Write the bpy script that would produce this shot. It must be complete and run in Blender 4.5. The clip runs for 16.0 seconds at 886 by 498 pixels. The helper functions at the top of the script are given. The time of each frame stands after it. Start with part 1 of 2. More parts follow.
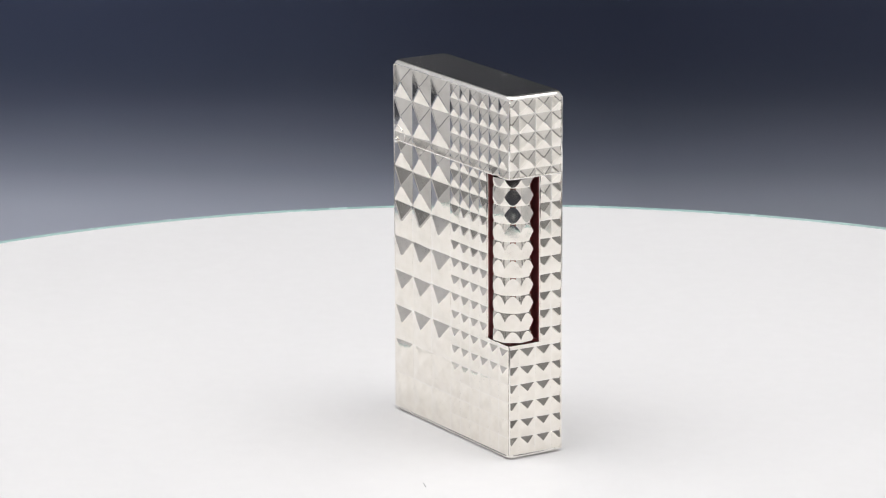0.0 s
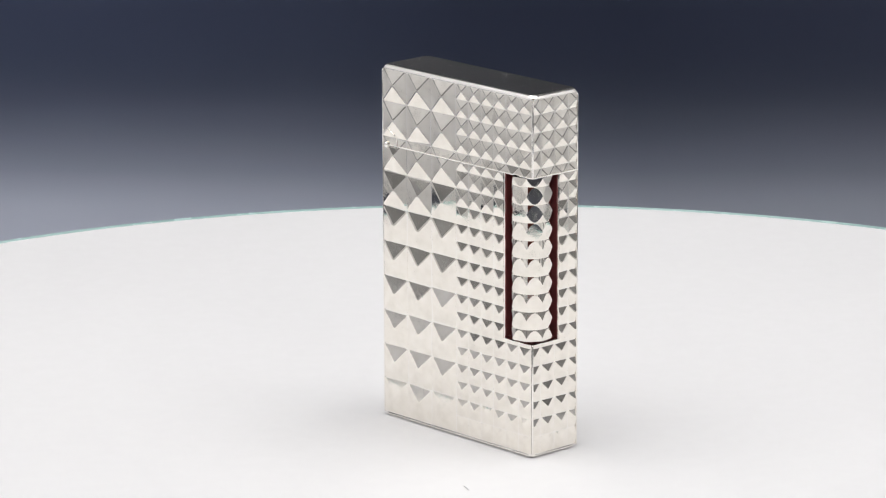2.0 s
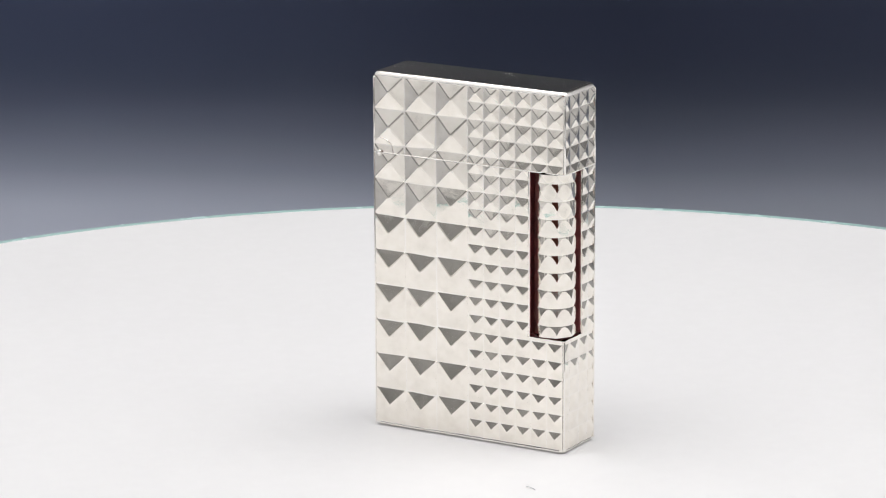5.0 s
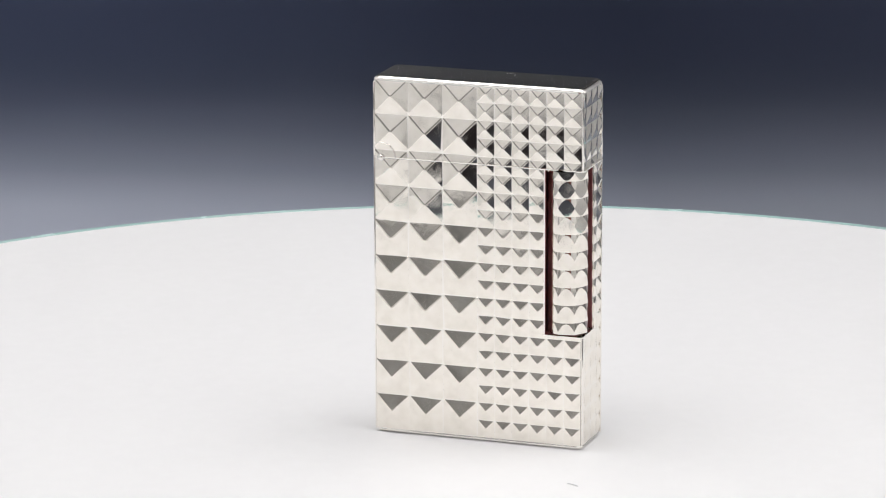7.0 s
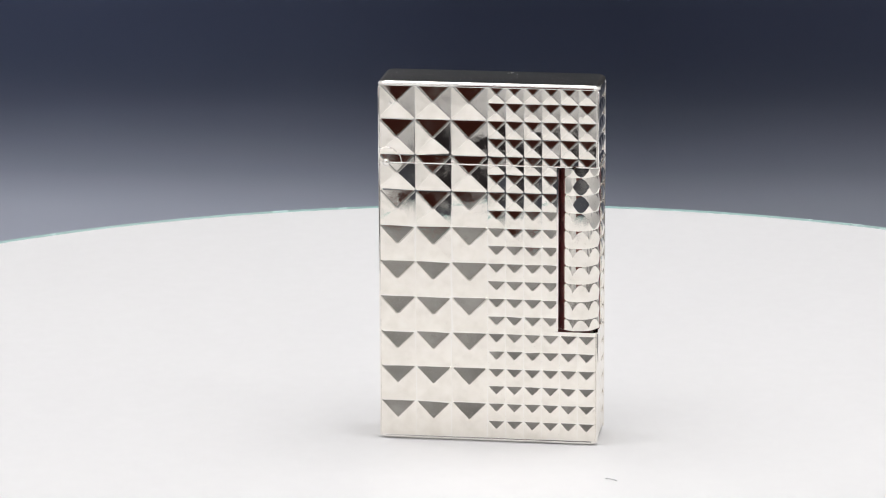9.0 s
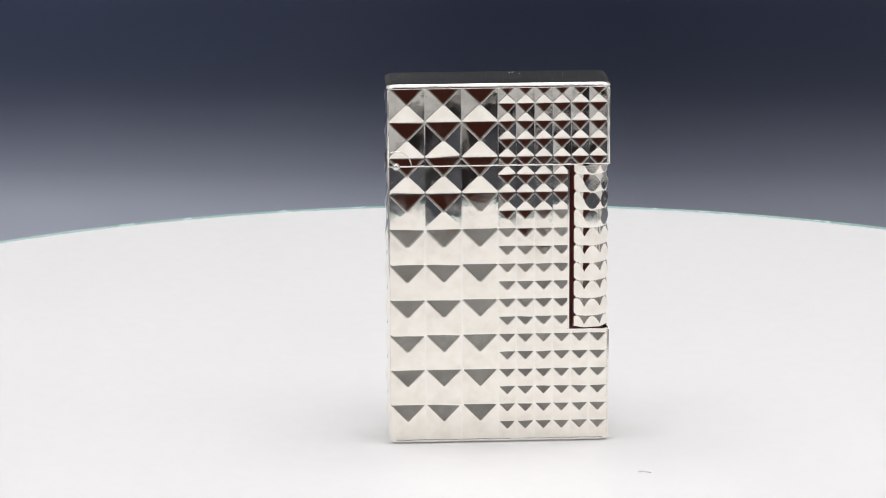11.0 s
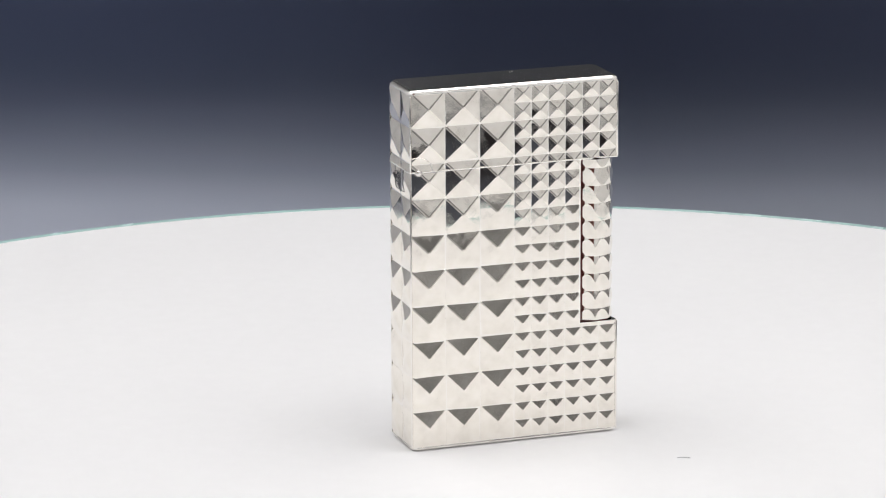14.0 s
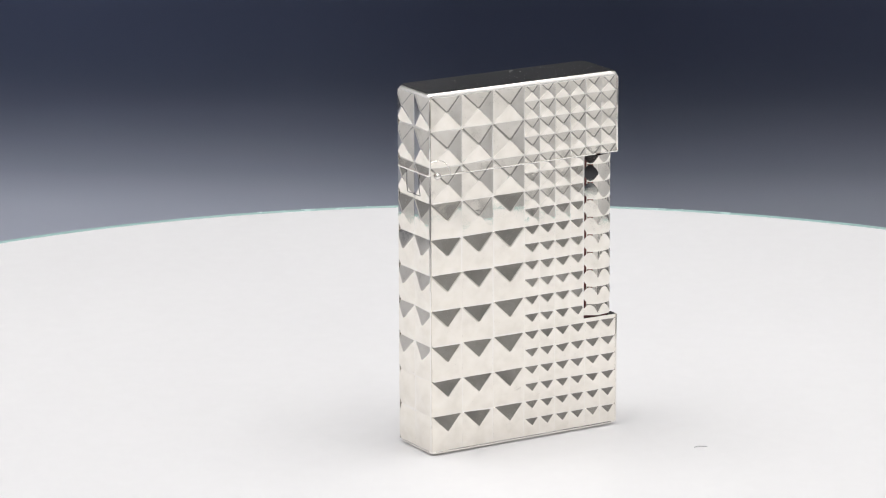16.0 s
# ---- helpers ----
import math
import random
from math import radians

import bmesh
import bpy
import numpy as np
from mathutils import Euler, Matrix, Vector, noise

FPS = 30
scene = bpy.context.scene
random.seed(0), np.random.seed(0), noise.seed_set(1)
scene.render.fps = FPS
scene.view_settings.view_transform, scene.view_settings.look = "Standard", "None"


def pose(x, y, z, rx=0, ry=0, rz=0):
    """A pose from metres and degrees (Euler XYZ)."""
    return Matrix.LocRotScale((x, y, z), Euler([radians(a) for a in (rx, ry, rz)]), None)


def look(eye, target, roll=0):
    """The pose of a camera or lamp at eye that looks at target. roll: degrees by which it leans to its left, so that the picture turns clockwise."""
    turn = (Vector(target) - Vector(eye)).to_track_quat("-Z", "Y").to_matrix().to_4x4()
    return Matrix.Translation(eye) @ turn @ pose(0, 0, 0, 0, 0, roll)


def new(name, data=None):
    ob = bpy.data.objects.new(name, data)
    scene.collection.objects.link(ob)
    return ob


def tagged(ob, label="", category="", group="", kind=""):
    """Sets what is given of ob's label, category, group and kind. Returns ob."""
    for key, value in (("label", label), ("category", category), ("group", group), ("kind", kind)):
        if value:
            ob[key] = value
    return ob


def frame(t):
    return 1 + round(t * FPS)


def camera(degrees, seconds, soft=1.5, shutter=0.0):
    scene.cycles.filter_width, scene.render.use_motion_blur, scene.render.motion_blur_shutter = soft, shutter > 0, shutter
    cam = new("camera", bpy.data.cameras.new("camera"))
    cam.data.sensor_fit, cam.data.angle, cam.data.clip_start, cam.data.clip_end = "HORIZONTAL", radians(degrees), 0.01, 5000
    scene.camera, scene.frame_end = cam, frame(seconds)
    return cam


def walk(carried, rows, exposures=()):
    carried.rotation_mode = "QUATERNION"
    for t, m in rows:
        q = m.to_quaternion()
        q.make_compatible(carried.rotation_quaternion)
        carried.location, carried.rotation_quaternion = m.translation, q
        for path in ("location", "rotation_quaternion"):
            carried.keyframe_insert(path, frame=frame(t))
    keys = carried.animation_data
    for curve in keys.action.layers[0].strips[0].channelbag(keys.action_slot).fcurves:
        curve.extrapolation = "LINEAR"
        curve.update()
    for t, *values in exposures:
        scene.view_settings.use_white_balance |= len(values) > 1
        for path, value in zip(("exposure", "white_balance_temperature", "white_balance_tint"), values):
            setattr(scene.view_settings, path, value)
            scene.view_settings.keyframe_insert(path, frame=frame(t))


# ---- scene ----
# ---- camera: a still tele shot, looking down on the turntable ----
cam = camera(11.70, 16.0, soft=1.2)
EYE = (0.0, -0.69964, 0.20768)
YAW, PITCH = radians(-0.764), radians(-14.181)
AIM = (EYE[0] + math.sin(YAW) * math.cos(PITCH), EYE[1] + math.cos(YAW) * math.cos(PITCH), EYE[2] + math.sin(PITCH))
walk(cam, [(0.0, look(EYE, AIM, -0.221)), (16.0, look(EYE, AIM, -0.221))])
scene.view_settings.exposure = 0.0

# ---- light: a softbox overhead in a small light tent, in a dark room ----
world = bpy.data.worlds.new("dark_room")
scene.world = world
world.use_nodes = True
world.node_tree.nodes["Background"].inputs[0].default_value = (0.30, 0.26, 0.24, 1)
world.node_tree.nodes["Background"].inputs[1].default_value = 0.02


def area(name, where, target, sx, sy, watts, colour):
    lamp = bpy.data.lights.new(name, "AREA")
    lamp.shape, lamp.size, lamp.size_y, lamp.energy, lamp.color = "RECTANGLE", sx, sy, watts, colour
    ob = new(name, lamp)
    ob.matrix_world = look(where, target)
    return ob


area("softbox_light", (0, -0.03, 0.64), (0, -0.029, 0), 0.78, 0.50, 4.14, (1.0, 0.985, 0.985)).data.spread = radians(172)
# unseen fill light, added to bring out the red-brown of the room walls
area("room_fill_light", (0, -1.2, 1.66), (0, -1.2, 0), 0.5, 0.5, 5.0, (1.0, 0.85, 0.75))

# ---- materials ----


def base_material(name):
    m = bpy.data.materials.new(name)
    m.use_nodes = True
    nt = m.node_tree
    return m, nt, nt.nodes["Principled BSDF"]


def node(nt, kind, **props):
    n = nt.nodes.new(kind)
    for k, v in props.items():
        if k == "scale":
            n.inputs["Scale"].default_value = v
        elif k == "detail":
            n.inputs["Detail"].default_value = v
    return n


def ramp(nt, source, stops):
    r = nt.nodes.new("ShaderNodeValToRGB")
    els = r.color_ramp.elements
    while len(els) < len(stops):
        els.new(0.5)
    for e, (p, c) in zip(els, stops):
        e.position, e.color = p, (*c, 1)
    nt.links.new(source, r.inputs["Fac"])
    return r


def varied(name, low, high, scale, rough, metal=0.0, bump=0.0, bump_scale=None, rough_spread=0.05, fine=6.0):
    """A surface with colour drift at one scale and grain, relief and gloss variation at another."""
    m, nt, b = base_material(name)
    co = nt.nodes.new("ShaderNodeTexCoord")
    n1 = node(nt, "ShaderNodeTexNoise", scale=scale, detail=4)
    nt.links.new(co.outputs["Object"], n1.inputs["Vector"])
    r = ramp(nt, n1.outputs["Fac"], [(0.3, low), (0.7, high)])
    nt.links.new(r.outputs["Color"], b.inputs["Base Color"])
    n2 = node(nt, "ShaderNodeTexNoise", scale=bump_scale or scale * fine, detail=5)
    nt.links.new(co.outputs["Object"], n2.inputs["Vector"])
    mr = nt.nodes.new("ShaderNodeMapRange")
    mr.inputs["From Min"].default_value, mr.inputs["From Max"].default_value = 0.3, 0.7
    mr.inputs["To Min"].default_value, mr.inputs["To Max"].default_value = max(rough - rough_spread, 0.01), rough + rough_spread
    nt.links.new(n2.outputs["Fac"], mr.inputs["Value"])
    nt.links.new(mr.outputs["Result"], b.inputs["Roughness"])
    b.inputs["Metallic"].default_value = metal
    if bump:
        bp = nt.nodes.new("ShaderNodeBump")
        bp.inputs["Strength"].default_value, bp.inputs["Distance"].default_value = 1.0, bump
        nt.links.new(n2.outputs["Fac"], bp.inputs["Height"])
        nt.links.new(bp.outputs["Normal"], b.inputs["Normal"])
    return m




def worn_silver():
    """Plated silver: faint smudges that dull it, and slight waviness of the cut facets."""
    m, nt, b = base_material("silver_plate")
    co = nt.nodes.new("ShaderNodeTexCoord")
    info = nt.nodes.new("ShaderNodeObjectInfo")
    shift = nt.nodes.new("ShaderNodeVectorMath")
    shift.operation = "ADD"
    nt.links.new(co.outputs["Object"], shift.inputs[0])
    nt.links.new(info.outputs["Random"], shift.inputs[1])
    smudge = node(nt, "ShaderNodeTexNoise", scale=520, detail=5)
    nt.links.new(shift.outputs["Vector"], smudge.inputs["Vector"])
    tone = ramp(nt, smudge.outputs["Fac"], [(0.30, (0.830, 0.787, 0.715)), (0.5, (0.887, 0.844, 0.772)), (0.7, (0.920, 0.880, 0.814))])
    nt.links.new(tone.outputs["Color"], b.inputs["Base Color"])
    gloss = nt.nodes.new("ShaderNodeMapRange")
    gloss.inputs["From Min"].default_value, gloss.inputs["From Max"].default_value = 0.3, 0.6
    gloss.inputs["To Min"].default_value, gloss.inputs["To Max"].default_value = 0.11, 0.016
    nt.links.new(smudge.outputs["Fac"], gloss.inputs["Value"])
    nt.links.new(gloss.outputs["Result"], b.inputs["Roughness"])
    b.inputs["Metallic"].default_value = 1.0
    wave = node(nt, "ShaderNodeTexNoise", scale=380, detail=2)
    nt.links.new(shift.outputs["Vector"], wave.inputs["Vector"])
    bp = nt.nodes.new("ShaderNodeBump")
    bp.inputs["Strength"].default_value, bp.inputs["Distance"].default_value = 1.0, 0.000004
    nt.links.new(wave.outputs["Fac"], bp.inputs["Height"])
    fine = node(nt, "ShaderNodeTexNoise", scale=1500, detail=3)
    nt.links.new(shift.outputs["Vector"], fine.inputs["Vector"])
    bp2 = nt.nodes.new("ShaderNodeBump")
    bp2.inputs["Strength"].default_value, bp2.inputs["Distance"].default_value = 1.0, 0.0000009
    nt.links.new(fine.outputs["Fac"], bp2.inputs["Height"])
    nt.links.new(bp.outputs["Normal"], bp2.inputs["Normal"])
    nt.links.new(bp2.outputs["Normal"], b.inputs["Normal"])
    return m


SILVER = worn_silver()
POLISHED = varied("polished_silver", (0.90, 0.87, 0.82), (0.93, 0.90, 0.86), 90, 0.06, 1.0, 0.000002, 700, 0.03)
TOP_SILVER = varied("top_plate_silver", (0.86, 0.855, 0.85), (0.92, 0.915, 0.91), 160, 0.12, 1.0, 0.000002, 900, 0.05)
SLOT_RED = varied("dark_red_slot", (0.15, 0.030, 0.034), (0.21, 0.045, 0.048), 300, 0.35, 0.0, 0.00001, 900)
SEAM = varied("seam_shadow_metal", (0.62, 0.60, 0.56), (0.72, 0.69, 0.64), 200, 0.25, 1.0)
GAP_DARK = varied("seam_gap", (0.05, 0.05, 0.05), (0.10, 0.10, 0.10), 200, 0.4, 0.5)
DISC_WHITE = varied("white_acrylic", (0.69, 0.688, 0.692), (0.72, 0.718, 0.718), 6, 0.55, 0.0, 0.000004, 300, 0.08)
RIM_GLASS = varied("pale_cyan_edge", (0.34, 0.52, 0.50), (0.48, 0.64, 0.62), 20, 0.25)
FABRIC = varied("grey_tent_fabric", (0.82, 0.82, 0.82), (0.97, 0.97, 0.97), 14, 0.9, 0.0, 0.0004, 220)
STRIP_GREY = varied("grey_reflection_strip", (0.21, 0.208, 0.205), (0.47, 0.466, 0.460), 55, 0.9, 0.0, 0.0004, 220)
ROOM = varied("red_brown_room", (0.30, 0.10, 0.075), (0.40, 0.14, 0.11), 1.2, 0.7, 0.0, 0.001, 30)
WOOD = varied("black_stained_wood", (0.016, 0.017, 0.019), (0.034, 0.035, 0.037), 9, 0.5, 0.0, 0.0004, 60)
NAVY_CLOTH = varied("dark_navy_cloth", (0.036, 0.041, 0.056), (0.062, 0.069, 0.090), 14, 0.8, 0.0, 0.0003, 260)
BLACK_PLASTIC = varied("black_plastic", (0.015, 0.015, 0.016), (0.025, 0.025, 0.026), 30, 0.45, 0.0, 0.00005, 300)
DUST = varied("grey_lint", (0.40, 0.40, 0.41), (0.55, 0.55, 0.56), 900, 0.9)
DUST_PALE = varied("pale_dust", (0.65, 0.65, 0.64), (0.8, 0.8, 0.79), 900, 0.9)


def falloff_paper():
    """Backdrop paper with light falloff painted in: light grey near, dark navy far."""
    m, nt, b = base_material("falloff_backdrop_paper")
    co = nt.nodes.new("ShaderNodeTexCoord")
    sep = nt.nodes.new("ShaderNodeSeparateXYZ")
    nt.links.new(co.outputs["Object"], sep.inputs[0])
    mr = nt.nodes.new("ShaderNodeMapRange")
    mr.inputs["From Min"].default_value, mr.inputs["From Max"].default_value = 0.353, 0.81
    nt.links.new(sep.outputs["Y"], mr.inputs["Value"])
    n = node(nt, "ShaderNodeTexNoise", scale=5.0, detail=3)
    nt.links.new(co.outputs["Object"], n.inputs["Vector"])
    mix = nt.nodes.new("ShaderNodeMath")
    mix.operation = "MULTIPLY_ADD"
    nt.links.new(n.outputs["Fac"], mix.inputs[0])
    mix.inputs[1].default_value = 0.06
    nt.links.new(mr.outputs["Result"], mix.inputs[2])
    r = ramp(nt, mix.outputs[0], PAPER_STOPS)
    r.color_ramp.interpolation = "B_SPLINE"
    # the uneven light from side to side, also painted into the colour
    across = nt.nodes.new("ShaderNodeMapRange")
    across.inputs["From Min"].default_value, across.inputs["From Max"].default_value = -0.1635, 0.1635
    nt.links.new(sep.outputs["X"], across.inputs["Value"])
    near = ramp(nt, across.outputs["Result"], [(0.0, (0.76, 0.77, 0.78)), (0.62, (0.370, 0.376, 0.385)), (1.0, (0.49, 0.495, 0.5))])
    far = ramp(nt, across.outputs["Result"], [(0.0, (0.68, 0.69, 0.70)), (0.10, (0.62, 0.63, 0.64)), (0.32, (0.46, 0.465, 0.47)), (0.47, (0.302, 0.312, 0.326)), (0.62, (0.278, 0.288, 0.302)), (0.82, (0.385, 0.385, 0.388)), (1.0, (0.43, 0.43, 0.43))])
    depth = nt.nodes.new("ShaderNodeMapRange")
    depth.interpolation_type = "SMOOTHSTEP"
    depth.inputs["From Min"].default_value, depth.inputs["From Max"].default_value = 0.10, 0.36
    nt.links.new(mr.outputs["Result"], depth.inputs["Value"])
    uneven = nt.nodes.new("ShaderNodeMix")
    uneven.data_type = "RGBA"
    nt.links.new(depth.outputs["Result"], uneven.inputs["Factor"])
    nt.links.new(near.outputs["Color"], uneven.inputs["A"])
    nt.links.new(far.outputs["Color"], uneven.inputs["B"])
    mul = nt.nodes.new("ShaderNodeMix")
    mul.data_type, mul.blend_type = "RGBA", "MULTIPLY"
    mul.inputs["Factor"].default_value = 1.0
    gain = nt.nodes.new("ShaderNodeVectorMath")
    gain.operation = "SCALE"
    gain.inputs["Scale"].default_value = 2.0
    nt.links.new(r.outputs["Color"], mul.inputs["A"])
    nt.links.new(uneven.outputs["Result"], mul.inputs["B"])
    nt.links.new(mul.outputs["Result"], gain.inputs[0])
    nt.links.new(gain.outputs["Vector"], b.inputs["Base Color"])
    b.inputs["Roughness"].default_value = 0.8
    b.inputs["Specular IOR Level"].default_value = 0.2
    return m


# falloff of light as colour; the last stop is lightened for the top plate's reflection
PAPER_STOPS = [(0.15, (0.2736, 0.2878, 0.3344)), (0.24, (0.1748, 0.1879, 0.2306)), (0.41, (0.0774, 0.0882, 0.1287)), (0.52, (0.0414, 0.051, 0.0854)), (0.66, (0.0414, 0.051, 0.0915)), (0.76, (0.044, 0.051, 0.0862)), (0.96, (0.155, 0.152, 0.155))]
PAPER = falloff_paper()

# ---- mesh helpers ----


def link_mesh(name, verts, faces, material, parent=None, label="", smooth=False):
    me = bpy.data.meshes.new(name)
    me.from_pydata([tuple(v) for v in verts], [], faces)
    me.materials.append(material)
    if smooth:
        me.polygons.foreach_set("use_smooth", [True] * len(me.polygons))
    me.update()
    ob = new(name, me)
    if parent:
        ob.parent = parent
    if label:
        tagged(ob, label)
    return ob


def part(name, bm, material, parent, label="", smooth=False):
    bmesh.ops.recalc_face_normals(bm, faces=bm.faces)
    me = bpy.data.meshes.new(name)
    bm.to_mesh(me)
    bm.free()
    me.materials.append(material)
    if smooth:
        me.polygons.foreach_set("use_smooth", [True] * len(me.polygons))
    ob = new(name, me)
    if parent:
        ob.parent = parent
    if label:
        tagged(ob, label)
    return ob


def box(bm, x0, x1, y0, y1, z0, z1, bevel=0.0):
    made = bmesh.ops.create_cube(bm, size=1)["verts"]
    for v in made:
        v.co = Vector(((x0 + x1) / 2 + v.co.x * (x1 - x0), (y0 + y1) / 2 + v.co.y * (y1 - y0), (z0 + z1) / 2 + v.co.z * (z1 - z0)))
    if bevel:
        edges = list({e for v in made for e in v.link_edges})
        bmesh.ops.bevel(bm, geom=edges, offset=bevel, segments=2, affect="EDGES", profile=0.5)
    return made


def outline(hx, hy, r, n=5):
    """A rectangle with rounded corners, counter-clockwise, its roller side a little further out."""
    pts = []
    for cx, cy, a0 in ((hx - r, hy - r, 0), (-hx + r, hy - r, 90), (-hx + r, -hy + r, 180), (hx - r, -hy + r, 270)):
        for i in range(n + 1):
            a = radians(a0 + 90 * i / n)
            pts.append((cx + r * math.cos(a) + (SIDE if cx > 0 else 0), cy + r * math.sin(a)))
    return pts


def stacked(rings):
    """Verts and faces of a solid through rings of (points, z)."""
    verts, faces = [], []
    n = len(rings[0][0])
    for pts, z in rings:
        verts += [(x, y, z) for x, y in pts]
    for k in range(len(rings) - 1):
        for i in range(n):
            j = (i + 1) % n
            faces.append((k * n + i, k * n + j, (k + 1) * n + j, (k + 1) * n + i))
    faces.append(tuple(range(n - 1, -1, -1)))
    faces.append(tuple((len(rings) - 1) * n + i for i in range(n)))
    return verts, faces


def merged(*solids):
    verts, faces = [], []
    for v, f in solids:
        k = len(verts)
        verts += list(v)
        faces += [tuple(i + k for i in q) for q in f]
    return verts, faces


def tube(path, r, sides=6):
    """A thin round wire along a path."""
    verts, faces = [], []
    path = [Vector(p) for p in path]
    for k, p in enumerate(path):
        d = (path[min(k + 1, len(path) - 1)] - path[max(k - 1, 0)]).normalized()
        side = d.orthogonal().normalized()
        up = d.cross(side)
        for i in range(sides):
            a = 2 * math.pi * i / sides
            verts.append(p + r * (math.cos(a) * side + math.sin(a) * up))
    for k in range(len(path) - 1):
        for i in range(sides):
            j = (i + 1) % sides
            faces.append((k * sides + i, k * sides + j, (k + 1) * sides + j, (k + 1) * sides + i))
    faces.append(tuple(range(sides - 1, -1, -1)))
    faces.append(tuple((len(path) - 1) * sides + i for i in range(sides)))
    return verts, faces


def turned(profile, n=96):
    """A solid of revolution round z from (radius, z) pairs, bottom to top."""
    return stacked([([(r * math.cos(2 * math.pi * i / n), r * math.sin(2 * math.pi * i / n)) for i in range(n)], z) for r, z in profile])


# ---- the lighter, in its own space: x across the front, y into it, z up ----
MM = 0.001
HX, HY, TOP, GRID = 18.27 * MM, 5.22 * MM, 61.0 * MM, 60.69 * MM      # rim outline and height
SIDE = 0.26 * MM                                      # how much further out the roller side lies
VX, VY = 17.87 * MM, 5.10 * MM                        # valleys between the points
BIG, SMALL = 6.0 * MM, 3.0 * MM
H_BIG, H_SMALL = 0.525 * MM, 0.2625 * MM
SPLIT = 47.25 * MM                                    # lid seam
SLOT_X, SLOT_Y, SLOT_Z = 11.75 * MM, 0.75 * MM, 19.35 * MM
RIM = 0.45 * MM
BULGE = 0.10


def point_height(pu, pv, h):
    """Height of a four-sided point at pu, pv in -1..1 of its cell, its facets a little convex."""
    s = min(max(abs(pu), abs(pv)), 1.0)
    s = math.sqrt(s * s + 0.0009) if s < 0.999 else 1.0
    s = min(s, 1.0)
    return h * (1 - s) * (1 + BULGE * s)


def relief(origin, U, V, N, cell, clip, h, n):
    """One point of the relief as a fine grid with a skirt. cell: u0, u1, v0, v1; clip: the same, the stretch that is there."""
    u0, u1, v0, v1 = cell
    a0, a1, b0, b1 = max(u0, clip[0]), min(u1, clip[1]), max(v0, clip[2]), min(v1, clip[3])
    if a1 - a0 < 1e-5 or b1 - b0 < 1e-5:
        return [], []
    nu = max(2, round(n * (a1 - a0) / (u1 - u0)))
    nv = max(2, round(n * (b1 - b0) / (v1 - v0)))
    verts, faces = [], []
    for j in range(nv + 1):
        for i in range(nu + 1):
            u, v = a0 + (a1 - a0) * i / nu, b0 + (b1 - b0) * j / nv
            z = point_height(2 * (u - u0) / (u1 - u0) - 1, 2 * (v - v0) / (v1 - v0) - 1, h)
            verts.append(origin + U * u + V * v + N * z)
    w = nu + 1
    for j in range(nv):
        for i in range(nu):
            p, q, r, s = j * w + i, j * w + i + 1, (j + 1) * w + i + 1, (j + 1) * w + i
            mu = a0 + (a1 - a0) * (i + 0.5) / nu - (u0 + u1) / 2
            mv = b0 + (b1 - b0) * (j + 0.5) / nv - (v0 + v1) / 2
            faces += [(p, q, r), (p, r, s)] if mu * mv > 0 else [(p, q, s), (q, r, s)]
    loop = [i for i in range(nu)] + [j * w + nu for j in range(nv)] + [nv * w + i for i in range(nu, 0, -1)] + [j * w for j in range(nv, 0, -1)]
    k = len(verts)
    for i in loop:
        v = verts[i]
        verts.append(v.copy())
    base = len(verts)
    for i in loop:
        v = verts[i]
        verts.append(v - N * ((v - origin).dot(N) + 0.12 * MM))
    m = len(loop)
    for i in range(m):
        j = (i + 1) % m
        faces.append((k + j, k + i, base + i, base + j))
    return verts, faces


X, Y, Z = Vector((1, 0, 0)), Vector((0, 1, 0)), Vector((0, 0, 1))


def rows_of(size):
    """Cell edges down from the top."""
    out, z = [], GRID
    while z > 0.8 * MM:
        out.append((z - size, z))
        z -= size
    return out


POINT_MESHES = {}


def point_mesh(hu, hv, h, a0, a1, b0, b1):
    """A four-sided point with flat facets and narrow worn ridges, cut to the stretch a0..a1, b0..b1; it faces -y."""
    bm = bmesh.new()
    gap, deep = 0.035 * MM, 0.12 * MM
    corners = ((-1, -1), (1, -1), (1, 1), (-1, 1))
    top = [bm.verts.new((su * (hu - gap), 0, sv * (hv - gap))) for su, sv in corners]
    low = [bm.verts.new((su * (hu - gap), deep, sv * (hv - gap))) for su, sv in corners]
    apex = bm.verts.new((0, -h, 0))
    for i in range(4):
        j = (i + 1) % 4
        bm.faces.new((top[i], top[j], apex))
        bm.faces.new((low[i], low[j], top[j], top[i]))
    bm.faces.new(low[::-1])
    ridges = [e for e in bm.edges if apex in e.verts]
    bmesh.ops.bevel(bm, geom=ridges, offset=0.15 * MM if h < 0.4 * MM else 0.20 * MM, segments=4, affect="EDGES", profile=0.5)
    for co, no, cut in (((a0, 0, 0), (-1, 0, 0), a0 > -hu + 1e-6), ((a1, 0, 0), (1, 0, 0), a1 < hu - 1e-6),
                        ((0, 0, b0), (0, 0, -1), b0 > -hv + 1e-6), ((0, 0, b1), (0, 0, 1), b1 < hv - 1e-6)):
        if cut:
            bmesh.ops.bisect_plane(bm, geom=bm.verts[:] + bm.edges[:] + bm.faces[:], plane_co=co, plane_no=no, clear_outer=True)
            bmesh.ops.holes_fill(bm, edges=[e for e in bm.edges if e.is_boundary])
    bmesh.ops.recalc_face_normals(bm, faces=bm.faces)
    me = bpy.data.meshes.new("diamond_point")
    bm.to_mesh(me)
    bm.free()
    me.materials.append(SILVER)
    return me


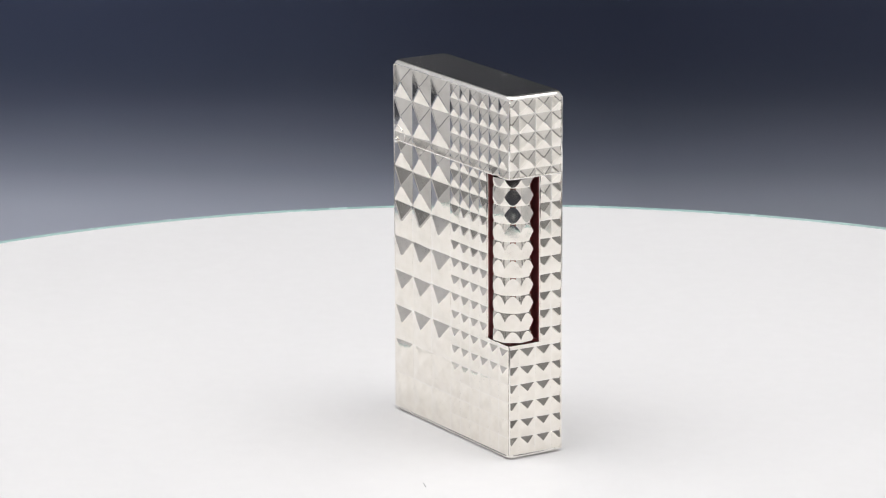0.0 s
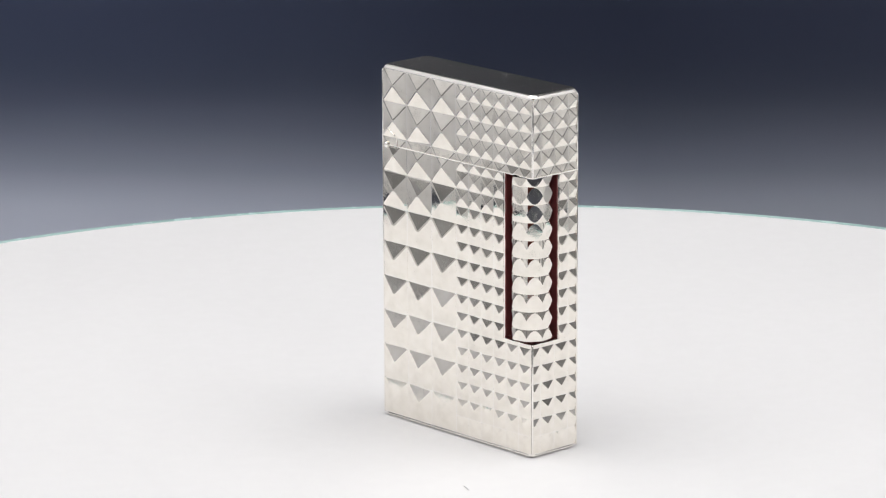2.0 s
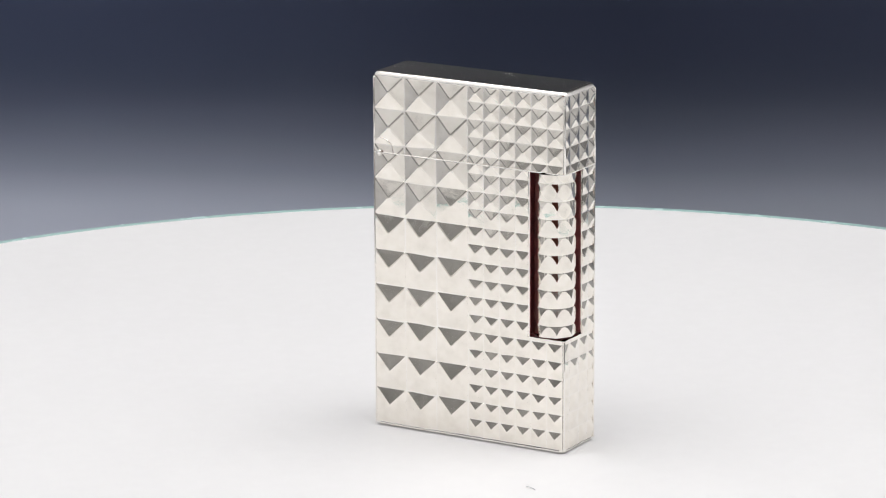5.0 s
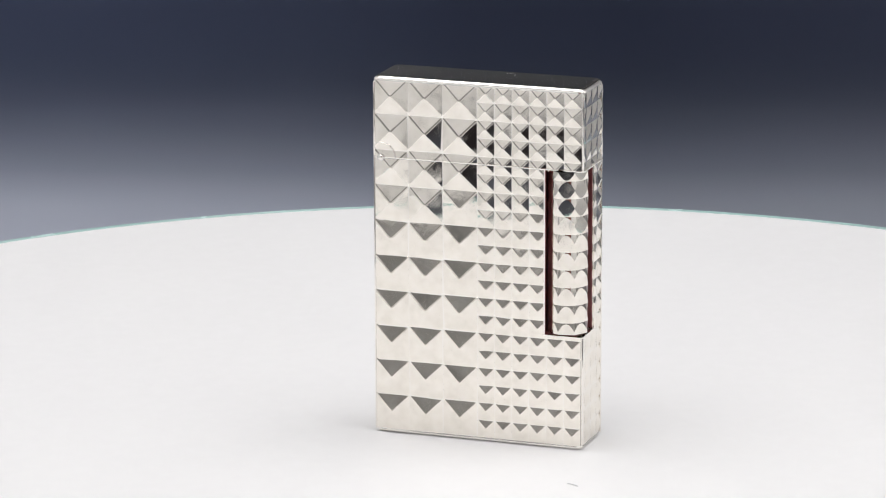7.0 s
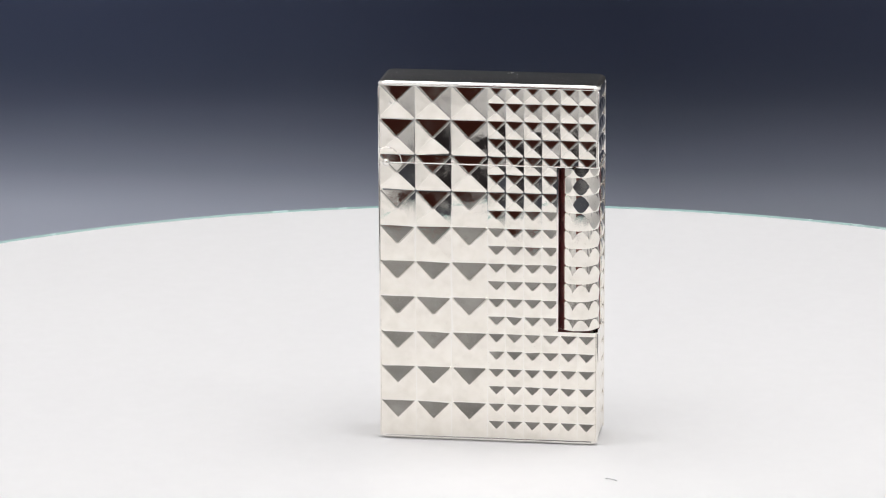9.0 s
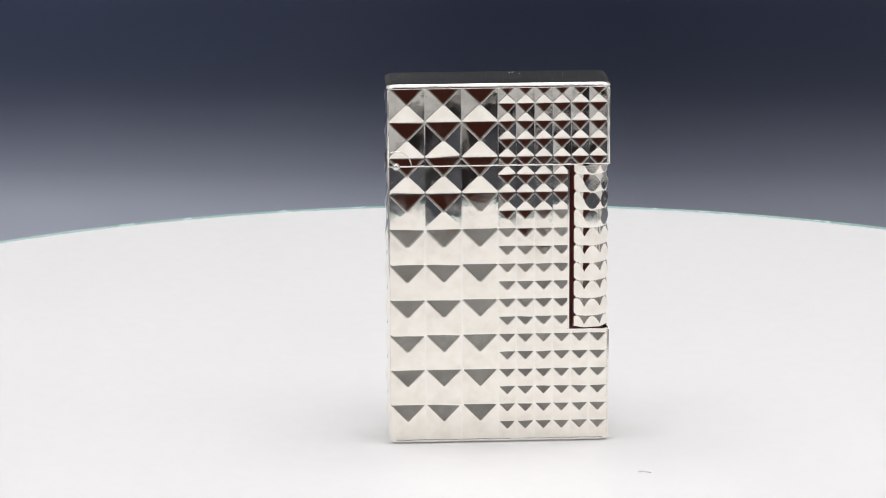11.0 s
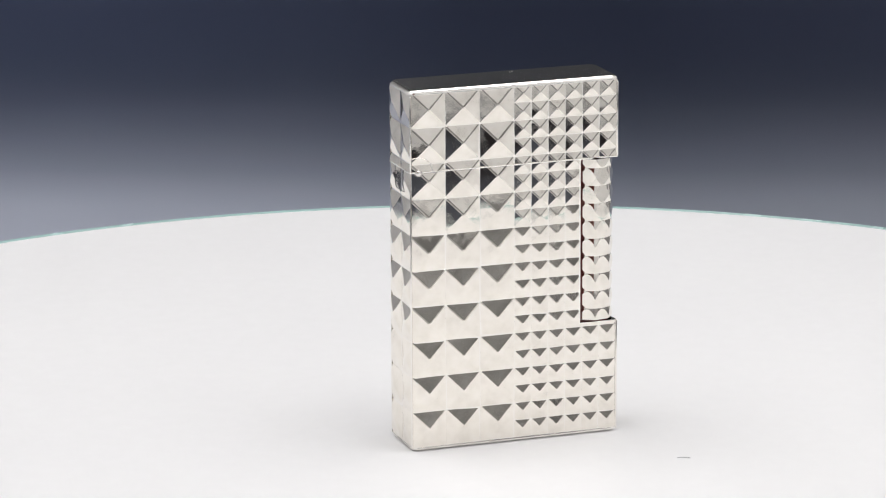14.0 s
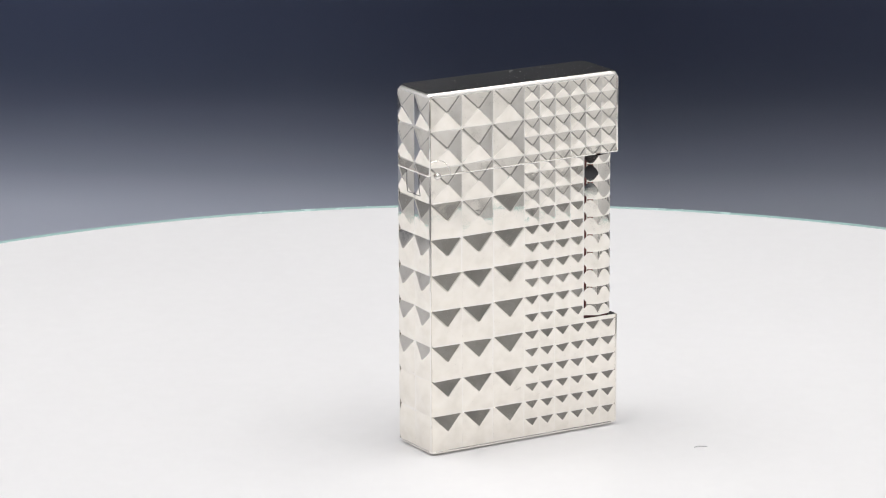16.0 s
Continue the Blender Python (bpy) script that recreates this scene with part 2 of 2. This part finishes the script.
def set_point(parent, origin, U, N, cell, clip, h, n):
    """One diamond point as a part of its panel; alike points share one mesh."""
    u0, u1, v0, v1 = cell
    a0, a1, b0, b1 = max(u0, clip[0]), min(u1, clip[1]), max(v0, clip[2]), min(v1, clip[3])
    if a1 - a0 < 1e-5 or b1 - b0 < 1e-5:
        return
    c, d = (u0 + u1) / 2, (v0 + v1) / 2
    key = tuple(round(k / MM, 2) for k in (a0 - c, a1 - c, b0 - d, b1 - d, u1 - u0, h))
    if key not in POINT_MESHES:
        POINT_MESHES[key] = point_mesh((u1 - u0) / 2, (v1 - v0) / 2, h, a0 - c, a1 - c, b0 - d, b1 - d)
    ob = new("diamond_point", POINT_MESHES[key])
    ob.parent = parent
    turn = Matrix((U, -N, Z)).transposed().to_4x4()
    lean = pose(0, 0, 0, random.gauss(0, 0.28), 0, random.gauss(0, 0.28))
    ob.matrix_basis = Matrix.Translation(origin + U * c + Z * d) @ turn @ lean


def set_points(parent, which, z0, z1):
    """The diamond points of one face between two heights."""
    bands = ((z0, min(z1, SLOT_Z), False), (max(z0, SLOT_Z), min(z1, SPLIT), True), (max(z0, SPLIT), z1, False))
    if which == "front":
        o = Vector((0, -VY, 0))
        lo, hi, ee = -3 * BIG, 3 * BIG, VX - 0.06 * MM
        for v0, v1 in rows_of(BIG):
            for c in range(3):
                set_point(parent, o, X, -Y, (lo + c * BIG, lo + (c + 1) * BIG, v0, v1), (-ee, ee, z0, z1), H_BIG, 16)
        for v0, v1 in rows_of(SMALL):
            for c in range(6):
                for za, zb, slot in (bands if (c + 1) * SMALL > SLOT_X - 0.3 * MM else ((z0, z1, False),)):
                    set_point(parent, o, X, -Y, (c * SMALL, (c + 1) * SMALL, v0, v1), (-ee, SLOT_X - 0.3 * MM if slot else hi, za, zb), H_SMALL, 10)
    elif which == "roller_side":
        o, e, w = Vector((VX + SIDE, 0, 0)), VY - 0.06 * MM, 3.1 * MM
        for v0, v1 in rows_of(SMALL):
            for c in range(-2, 2):
                for za, zb, slot in (bands if c * w < SLOT_Y + 0.2 * MM else ((z0, z1, False),)):
                    set_point(parent, o, Y, X, (c * w, c * w + w, v0, v1), (SLOT_Y + 0.2 * MM if slot else -e, e, za, zb), H_SMALL, 10)
    else:
        o, e = Vector((-VX, 0, 0)), VY - 0.06 * MM
        for v0, v1 in rows_of(BIG):
            for c in (-1, 0):
                u0 = c * BIG - 0.2 * MM
                set_point(parent, o, -Y, -X, (u0, u0 + BIG, v0, v1), (-e, e, z0, z1), H_BIG, 16)


def back_relief(z0, z1):
    """The back, which is never in view, as one sheet of points."""
    got = []
    o, lo, hi = Vector((0, VY, 0)), -3 * BIG, 3 * BIG
    for v0, v1 in rows_of(BIG):
        for c in range(3):
            got.append(relief(o, -X, Z, Y, (c * BIG, c * BIG + BIG, v0, v1), (lo, hi, z0, z1), H_BIG, 8))
    for v0, v1 in rows_of(SMALL):
        for c in range(6):
            got.append(relief(o, -X, Z, Y, (lo + c * SMALL, lo + (c + 1) * SMALL, v0, v1), (lo, hi, z0, z1), H_SMALL, 4))
    return merged(*[g for g in got if g[0]])


def bead(z0, z1, sx, sy):
    """The narrow plain bead down one upright edge."""
    r = 0.14 * MM
    v, f = turned([(r * 0.7, z0), (r, z0 + 0.1 * MM), (r, z1 - 0.1 * MM), (r * 0.7, z1)], 16)
    return [(x + sx * (HX - 0.28 * MM) + (SIDE if sx > 0 else 0), y + sy * (HY - 0.20 * MM), z) for x, y, z in v], f


def lighter_body(thing):
    lip, edge = 0.5 * MM, VX + SIDE
    cut = [(SLOT_X, -VY), (SLOT_X, -VY + 0.35 * MM), (SLOT_X - lip, -VY + 0.35 * MM), (SLOT_X - lip, SLOT_Y + lip), (edge - 0.35 * MM, SLOT_Y + lip), (edge - 0.35 * MM, SLOT_Y), (edge, SLOT_Y)]
    r = 0.45 * MM
    full = outline(VX, VY, r)
    upper = [p for p in full if not (p[0] > SLOT_X and p[1] < SLOT_Y)] + cut
    foot = []
    for k, z in ((0.55, 0.0), (0.30, 0.07), (0.14, 0.20), (0.04, 0.36), (0.02, 0.52), (0.02, 0.68), (0.30, 0.69)):
        foot.append((outline(VX + 0.02 * MM - k * MM, VY + 0.02 * MM - k * MM, 0.8 * MM - 0.3 * k * MM), z * MM))
    foot = stacked(foot)
    lower = stacked([(full, RIM), (full, SLOT_Z)])
    mid = stacked([(upper, SLOT_Z), (upper, SPLIT - 0.03 * MM)])
    neck = stacked([(outline(VX - 0.8 * MM, VY - 0.8 * MM, r), SPLIT - 0.5 * MM), (outline(VX - 0.8 * MM, VY - 0.8 * MM, r), SPLIT + 0.3 * MM)])
    core = merged(lower, mid, neck)
    body = link_mesh("body", *core, POLISHED, thing)
    link_mesh("foot", *foot, POLISHED, body, "plain rounded foot", True)
    for sx, sy, high in ((1, 1, SPLIT - 0.03 * MM), (-1, -1, SPLIT - 0.03 * MM), (1, -1, SLOT_Z)):
        link_mesh("edge_bead", *bead(RIM, high, sx, sy), POLISHED, body, "", True)
    for which in ("front", "roller_side", "hinge_side"):
        set_points(body, which, 0.70 * MM, SPLIT - 0.03 * MM)
    tagged(link_mesh("back_points", *back_relief(0.70 * MM, SPLIT - 0.03 * MM), SILVER, body, "", True), kind="stuff")
    # dark lining of the corner slot
    t = 0.12 * MM
    px, py = SLOT_X - lip, SLOT_Y + lip
    for x0, x1, y0, y1 in ((px, px + t, -VY + 0.35 * MM, py), (px + t, edge - 0.35 * MM, py - t, py),
                           (SLOT_X - 0.02 * MM, SLOT_X + 0.05 * MM, -VY + 0.10 * MM, -VY + 0.35 * MM), (edge - 0.35 * MM, edge - 0.10 * MM, SLOT_Y - 0.05 * MM, SLOT_Y + 0.02 * MM)):
        bm = bmesh.new()
        box(bm, x0, x1, y0, y1, SLOT_Z + 0.2 * MM, SPLIT - 0.1 * MM)
        part("slot_wall", bm, SLOT_RED, body, "dark red slot lining")
    bm = bmesh.new()
    box(bm, px + t, VX - 0.9 * MM, -VY + 0.9 * MM, py - t, SLOT_Z - 0.1 * MM, SLOT_Z + 0.22 * MM)
    part("slot_floor", bm, SLOT_RED, body, "dark red slot lining")
    return body


def lighter_lid(thing):
    full = outline(VX, VY, 0.25 * MM)
    rim = outline(HX, HY, 1.25 * MM, 8)
    lip = outline(HX + 0.02 * MM, HY + 0.22 * MM, 0.7 * MM)
    core = merged(stacked([(full, SPLIT + 0.04 * MM), (full, TOP - 0.7 * MM)]),
                  stacked([(outline(HX - 0.06 * MM, HY + 0.14 * MM, 0.7 * MM), SPLIT + 0.02 * MM), (lip, SPLIT + 0.20 * MM), (full, SPLIT + 0.24 * MM)]))
    lid = link_mesh("lid", *core, POLISHED, thing)
    for corner in ((1, 1), (-1, -1), (1, -1)):
        link_mesh("edge_bead", *bead(SPLIT + 0.04 * MM, TOP - 1.0 * MM, *corner), POLISHED, lid, "", True)
    rb = 0.66 * MM
    rings = [(outline(VX, VY, 0.6 * MM, 8), TOP - rb - 0.16 * MM), (rim, TOP - rb - 0.06 * MM)]
    for k, z in ((0, 0), (0.03, 0.16), (0.10, 0.34), (0.22, 0.52), (0.38, 0.70), (0.58, 0.85), (0.80, 0.96), (1, 1)):
        rings.append((outline(HX - 0.85 * MM * k, HY - 0.52 * MM * k, 1.25 * MM - 0.35 * MM * k, 8), TOP - rb + rb * z))
    plate = stacked(rings)
    link_mesh("top_rim", *plate, POLISHED, lid, "bright polished rim", True)
    face = outline(HX - 0.87 * MM, HY - 0.54 * MM, 0.88 * MM)
    link_mesh("top_plate", *stacked([(face, TOP - 0.2 * MM), (face, TOP + 0.004 * MM)]), TOP_SILVER, lid, "smooth top plate")
    for which in ("front", "roller_side", "hinge_side"):
        set_points(lid, which, SPLIT + 0.04 * MM, TOP - 0.76 * MM)
    tagged(link_mesh("back_points", *back_relief(SPLIT + 0.04 * MM, TOP - 0.76 * MM), SILVER, lid, "", True), kind="stuff")
    return lid


def roller(thing):
    """The flint roller: an eight-sided prism whose rings are cut by shallow cones, so that each flat becomes a lens."""
    cx, cy, n = 14.86 * MM, -2.18 * MM, 8
    half = math.pi / n
    r_max = 3.55 * MM
    rv = r_max * math.cos(half)
    slope = (r_max - rv) / (0.90 * SMALL / 2)
    z0, z1 = SLOT_Z + 0.35 * MM, SPLIT - 0.12 * MM
    steps = 12
    bm = bmesh.new()
    for ring in range(11):
        mid = GRID - 1.56 * MM - SMALL * (4 + ring)
        for k in range(n):
            centre = radians(-33.4) + 2 * half * k
            rows = {1: [], -1: []}
            ends = {1: [], -1: []}
            for i in range(steps + 1):
                f = -half + 2 * half * i / steps
                r = rv / math.cos(f)
                rise = 0.03 * MM + (r_max - r) / slope
                c, d = math.cos(centre + f), math.sin(centre + f)
                q = r_max - slope * (SMALL / 2 - 0.03 * MM)
                for side in (1, -1):
                    rows[side].append(bm.verts.new((cx + r * c, cy + r * d, mid + side * rise)))
                    ends[side].append(bm.verts.new((cx + q * c, cy + q * d, mid + side * SMALL / 2)))
            bm.faces.new(rows[-1] + rows[1][::-1])
            for i in range(steps):
                bm.faces.new((rows[1][i], rows[1][i + 1], ends[1][i + 1], ends[1][i])).smooth = True
                bm.faces.new((ends[-1][i], ends[-1][i + 1], rows[-1][i + 1], rows[-1][i])).smooth = True
    bmesh.ops.remove_doubles(bm, verts=bm.verts, dist=0.00001)
    for e in bm.edges:
        e.smooth = all(q.smooth for q in e.link_faces) and len(e.link_faces) == 2 and e.calc_face_angle(0) < radians(14)
    for z, up in ((z0, -1), (z1, 1)):
        bmesh.ops.bisect_plane(bm, geom=bm.verts[:] + bm.edges[:] + bm.faces[:], plane_co=(0, 0, z), plane_no=(0, 0, up), clear_outer=True)
    bmesh.ops.recalc_face_normals(bm, faces=bm.faces)
    me = bpy.data.meshes.new("roller")
    bm.to_mesh(me)
    bm.free()
    me.materials.append(SILVER)
    wheel = new("roller", me)
    wheel.parent = thing
    tagged(wheel, "faceted silver flint roller")
    v, f = turned([(rv - 0.7 * MM, z0 - 0.1 * MM), (rv - 0.5 * MM, z0), (rv - 0.5 * MM, z1), (rv - 0.7 * MM, z1 + 0.1 * MM)], 32)
    link_mesh("roller_core", [(x + cx, y + cy, z) for x, y, z in v], f, SILVER, wheel)
    return wheel


def front_height(x, z, s=-1):
    """How far the front relief stands out at x, z (large points)."""
    k = math.floor((GRID - z) / BIG)
    pv = 2 * ((GRID - z) / BIG - k) - 1
    c = math.floor((x + 3 * BIG) / BIG)
    pu = 2 * ((x + 3 * BIG) / BIG - c) - 1
    return point_height(pu, pv, H_BIG)


def hinge(thing):
    hx, hz, r = -16.75 * MM, 47.35 * MM, 2.5 * MM
    path = []
    for i in range(25):
        a = radians(118 - 118 * i / 24)
        x, z = hx + r * math.cos(a), hz + r * math.sin(a)
        if x > -17.95 * MM:
            path.append((x, -VY - front_height(x, z) - 0.01 * MM, z))
    link_mesh("hinge_seam", *tube(path, 0.10 * MM), POLISHED, thing, "curved seam round the hinge", True)
    y = -VY - front_height(hx, hz)
    v, f = turned([(0.62 * MM, -0.5 * MM), (0.62 * MM, 0.12 * MM), (0.5 * MM, 0.2 * MM)], 24)
    link_mesh("hinge_collar", [(hx + a, y - c, hz + b) for a, b, c in v], f, SEAM, thing)
    v, f = turned([(0.46 * MM, 0.1 * MM), (0.46 * MM, 0.24 * MM), (0.36 * MM, 0.34 * MM), (0.15 * MM, 0.38 * MM)], 24)
    link_mesh("hinge_pin", [(hx + a, y - c, hz + b) for a, b, c in v], f, POLISHED, thing, "small round hinge pin", True)


def side_height(y, z):
    """How far the hinge side's relief stands out."""
    k = (GRID - z) / BIG
    pv = 2 * (k - math.floor(k)) - 1
    c = (-y + 0.2 * MM) / BIG
    pu = 2 * (c - math.floor(c)) - 1
    return point_height(pu, pv, H_BIG)


def hinge_side(thing):
    """The dark step of the seam on the narrow side."""
    steps = [(-2.0, 47.2 - 0.2 * i) for i in range(19)] + [(-2.0 + 0.2 * i, 43.5) for i in range(1, 21)] + [(2.0, 43.6 + 0.2 * i) for i in range(1, 19)]
    path = [(-VX - side_height(y * MM, z * MM) - 0.005 * MM, y * MM, z * MM) for y, z in steps]
    link_mesh("hinge_gap", *tube(path, 0.05 * MM), GAP_DARK, thing, "dark stepped seam of the hinge", True)


def dust(lid):
    spots = ((2.4, 3.4, 0.16), (3.2, 3.9, 0.10), (4.0, 2.6, 0.12), (2.9, 3.7, 0.20), (8.6, 3.6, 0.09), (-9.0, 2.0, 0.08), (-16.0, 1.5, 0.12), (-16.6, -0.6, 0.10), (-15.2, 3.2, 0.08), (11.0, 0.5, 0.07))
    for x, y, r in spots:
        bm = bmesh.new()
        bmesh.ops.create_icosphere(bm, subdivisions=1, radius=r * 0.55 * MM)
        for v in bm.verts:
            v.co = Vector((v.co.x * random.uniform(0.6, 1.4) + x * MM, v.co.y * random.uniform(0.6, 1.4) + y * MM, max(v.co.z * 0.5, -0.03 * MM) + TOP + 0.03 * MM))
        part("dust_speck", bm, DUST_PALE, lid)


def lighter():
    thing = new("pocket_lighter")
    tagged(thing, "closed silver pocket lighter with diamond-point relief on a white turntable", "lighter")
    lighter_body(thing)
    dust(lighter_lid(thing))
    roller(thing)
    hinge(thing)
    hinge_side(thing)
    return thing


LIGHTER = lighter()

# ---- turntable ----
DISC_R, DISC_X, DISC_Y = 0.1670, -0.0021, -0.0072


def turntable():
    thing = new("turntable")
    tagged(thing, "round white turntable with a pale cyan edge band", "turntable")
    v, f = turned([(0.10, -0.060), (0.104, -0.056), (0.104, -0.020), (0.09, -0.012), (0.05, -0.0066)], 96)
    link_mesh("base", v, f, BLACK_PLASTIC, thing, "black plastic base")
    v, f = turned([(DISC_R - 0.004, -0.006), (DISC_R - 0.0015, -0.0055), (DISC_R - 0.0015, -0.0003), (DISC_R - 0.0019, 0.0)], 512)
    disc = link_mesh("disc", v, f, DISC_WHITE, thing, "white disc")
    n = 512
    ring = []
    for r, z in ((DISC_R - 0.0020, -0.0050), (DISC_R - 0.0004, -0.0050), (DISC_R, -0.0044), (DISC_R, -0.0006), (DISC_R - 0.0006, 0.0001), (DISC_R - 0.0020, 0.0001)):
        ring.append([(r * math.cos(2 * math.pi * i / n), r * math.sin(2 * math.pi * i / n), z) for i in range(n)])
    verts = [p for q in ring for p in q]
    faces = []
    for k in range(len(ring)):
        kk = (k + 1) % len(ring)
        for i in range(n):
            j = (i + 1) % n
            faces.append((k * n + i, k * n + j, kk * n + j, kk * n + i))
    link_mesh("edge_band", verts, faces, RIM_GLASS, disc, "pale cyan edge band")
    return disc


DISC = turntable()


def lint():
    """A bent grey fibre on the disc, in the disc's space."""
    a = radians(-109.6)
    c = Vector((0.0356 * math.cos(a), 0.0356 * math.sin(a), 0.00012))
    path = [c + Vector((x * MM, y * MM, z * MM)) for x, y, z in ((-0.25, 1.1, 0.0), (-0.2, 0.5, 0.15), (-0.05, 0.0, 0.1), (0.0, -0.5, 0.1), (0.15, -1.0, 0.0))]
    ob = link_mesh("lint_fibre", *tube(path, 0.07 * MM, 5), DUST, None, "", True)
    return tagged(ob, "short grey lint fibre lying on the white disc", "lint")


LINT = lint()

# ---- backdrop, table, tent, room ----
TABLE_Z = -0.062


def backdrop():
    prof = [(-0.16, TABLE_Z + 0.0012), (0.55, TABLE_Z + 0.0012)]
    for i in range(1, 13):
        a = radians(90 * i / 12)
        prof.append((0.55 + 0.35 * math.sin(a), TABLE_Z + 0.0012 + 0.35 * (1 - math.cos(a))))
    prof.append((0.9, 0.75))
    verts, faces = [], []
    for y, z in prof:
        verts += [(-0.37, y, z), (0.37, y, z)]
    for k in range(len(prof) - 1):
        faces.append((2 * k, 2 * k + 1, 2 * k + 3, 2 * k + 2))
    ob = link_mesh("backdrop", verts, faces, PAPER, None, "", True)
    sol = ob.modifiers.new("thickness", "SOLIDIFY")
    sol.thickness, sol.offset = 0.0008, -1
    return tagged(ob, "backdrop paper with light falloff painted in from grey to dark navy", "backdrop", kind="structure")


backdrop()


def slab(name, boxes, material, label, category, bevel=0.0, kind="structure"):
    bm = bmesh.new()
    for b in boxes:
        box(bm, *b, bevel)
    ob = part(name, bm, material, None)
    return tagged(ob, label, category, kind=kind)


slab("table", [(-0.75, 0.75, -1.0, 1.0, TABLE_Z - 0.03, TABLE_Z)], NAVY_CLOTH, "table top covered in dark navy cloth under the backdrop", "table", 0.004, "structure")
T, TZ = 0.004, TABLE_Z + 0.0005
# unseen tent; its opening, gap and floor pieces are set by what the facets reflect
FRONT = -0.45
slab("wall_left", [(-0.40, -0.40 + T, FRONT, 0.95, TZ, 0.75)], FABRIC, "light grey fabric side of the light tent", "wall")
slab("wall_right", [(0.40 - T, 0.40, FRONT, 0.95, TZ, 0.75)], FABRIC, "light grey fabric side of the light tent", "wall")
slab("ceiling", [(-0.40, 0.40, FRONT, 0.95, 0.75, 0.75 + T)], FABRIC, "light grey fabric roof of the light tent", "ceiling")
OPEN_L, OPEN_R = -0.15, 0.13
GAP = -0.050
slab("wall_front", [(-0.40, -0.16, FRONT - T, FRONT, TZ, 0.75), (0.27, 0.40, FRONT - T, FRONT, TZ, 0.75),
                    (-0.16, OPEN_L, FRONT - T, FRONT, GAP, 0.75), (OPEN_R, 0.27, FRONT - T, FRONT, GAP, 0.75),
                    (OPEN_L, OPEN_R, FRONT - T, FRONT, GAP, 0.087), (OPEN_L, OPEN_R, FRONT - T, FRONT, 0.34, 0.75)],
     FABRIC, "unseen light grey tent front, its openings placed for reflections in the lighter", "wall")
slab("floor_cloth", [(-0.395, -0.15, FRONT + 0.002, -0.165, TZ, TZ + 0.001), (0.26, 0.395, FRONT + 0.002, -0.165, TZ, TZ + 0.001)],
     FABRIC, "unseen light grey floor pieces added to lighten reflections in the lighter", "floor")
# unseen grey strips, stepped to darken the rows of facets that reflect them
STRIP_TOP = 0.087
LEFT_STRIPS = ((FRONT + 0.003, -0.25, 0.0, 0.092), (-0.25, -0.10, 0.0, 0.068), (-0.10, 0.0, 0.010, 0.058), (0.0, 0.09, 0.020, 0.050), (0.09, 0.30, 0.012, 0.031))
RIGHT_STRIPS = ((FRONT + 0.003, -0.30, 0.0, 0.092), (-0.30, -0.12, 0.0, 0.073), (-0.12, 0.10, 0.0, 0.055), (0.10, 0.30, 0.0, 0.036))
slab("reflection_strips", [(-0.3956, -0.393, *h) for h in LEFT_STRIPS] + [(0.393, 0.3956, *h) for h in RIGHT_STRIPS] + [
                  (-0.392, -0.16, FRONT + 0.0004, FRONT + 0.0028, 0.0, 0.09), (0.27, 0.392, FRONT + 0.0004, FRONT + 0.0028, 0.0, 0.09),
                  (-0.16, 0.27, FRONT + 0.0004, FRONT + 0.0028, 0.0, STRIP_TOP)], STRIP_GREY, "unseen grey strips added to darken reflections in the lighter", "trim")
slab("wall_back", [(-0.40, 0.40, 0.95, 0.95 + T, TZ, 0.75)], FABRIC, "light grey fabric back of the light tent", "wall")
# unseen room round the tent, coloured for the dark red in the lighter's reflections
slab("floor", [(-2.0, 2.0, -2.2, 2.0, -0.85, -0.80)], WOOD, "dark wooden floor of the room", "floor")
slab("wall_room", [(-2.05, -2.0, -2.2, 2.0, -0.8, 1.7), (2.0, 2.05, -2.2, 2.0, -0.8, 1.7), (-2.05, 2.05, 2.0, 2.05, -0.8, 1.7), (-2.05, 2.05, -2.25, -2.2, -0.8, 1.7)],
     ROOM, "unseen room walls, red-brown for the dark red reflections in the lighter", "wall")
slab("ceiling_room", [(-2.05, 2.05, -2.25, 2.05, 1.7, 1.75)], ROOM, "unseen red-brown ceiling of the room", "ceiling")


# ---- motion: the disc turns with all that stands on it ----
def turn_at(t):
    return -57.803 + 5.593 * t


def motions():
    stand = Vector((-0.00071, -0.00398, 0))
    rows_l, rows_d, rows_f = [], [], []
    for i in range(33):
        t = i * 0.5
        spin = pose(0, 0, 0, 0, 0, turn_at(t))
        p = spin @ stand
        rows_l.append((t, pose(p.x, p.y, 0.00001, 0, 0, turn_at(t))))
        rows_d.append((t, pose(DISC_X, DISC_Y, 0, 0, 0, turn_at(t) - turn_at(0))))
        rows_f.append((t, pose(0, 0, 0, 0, 0, turn_at(t) - turn_at(0))))
    walk(LIGHTER, rows_l)
    walk(DISC, rows_d)
    walk(LINT, rows_f)


motions()
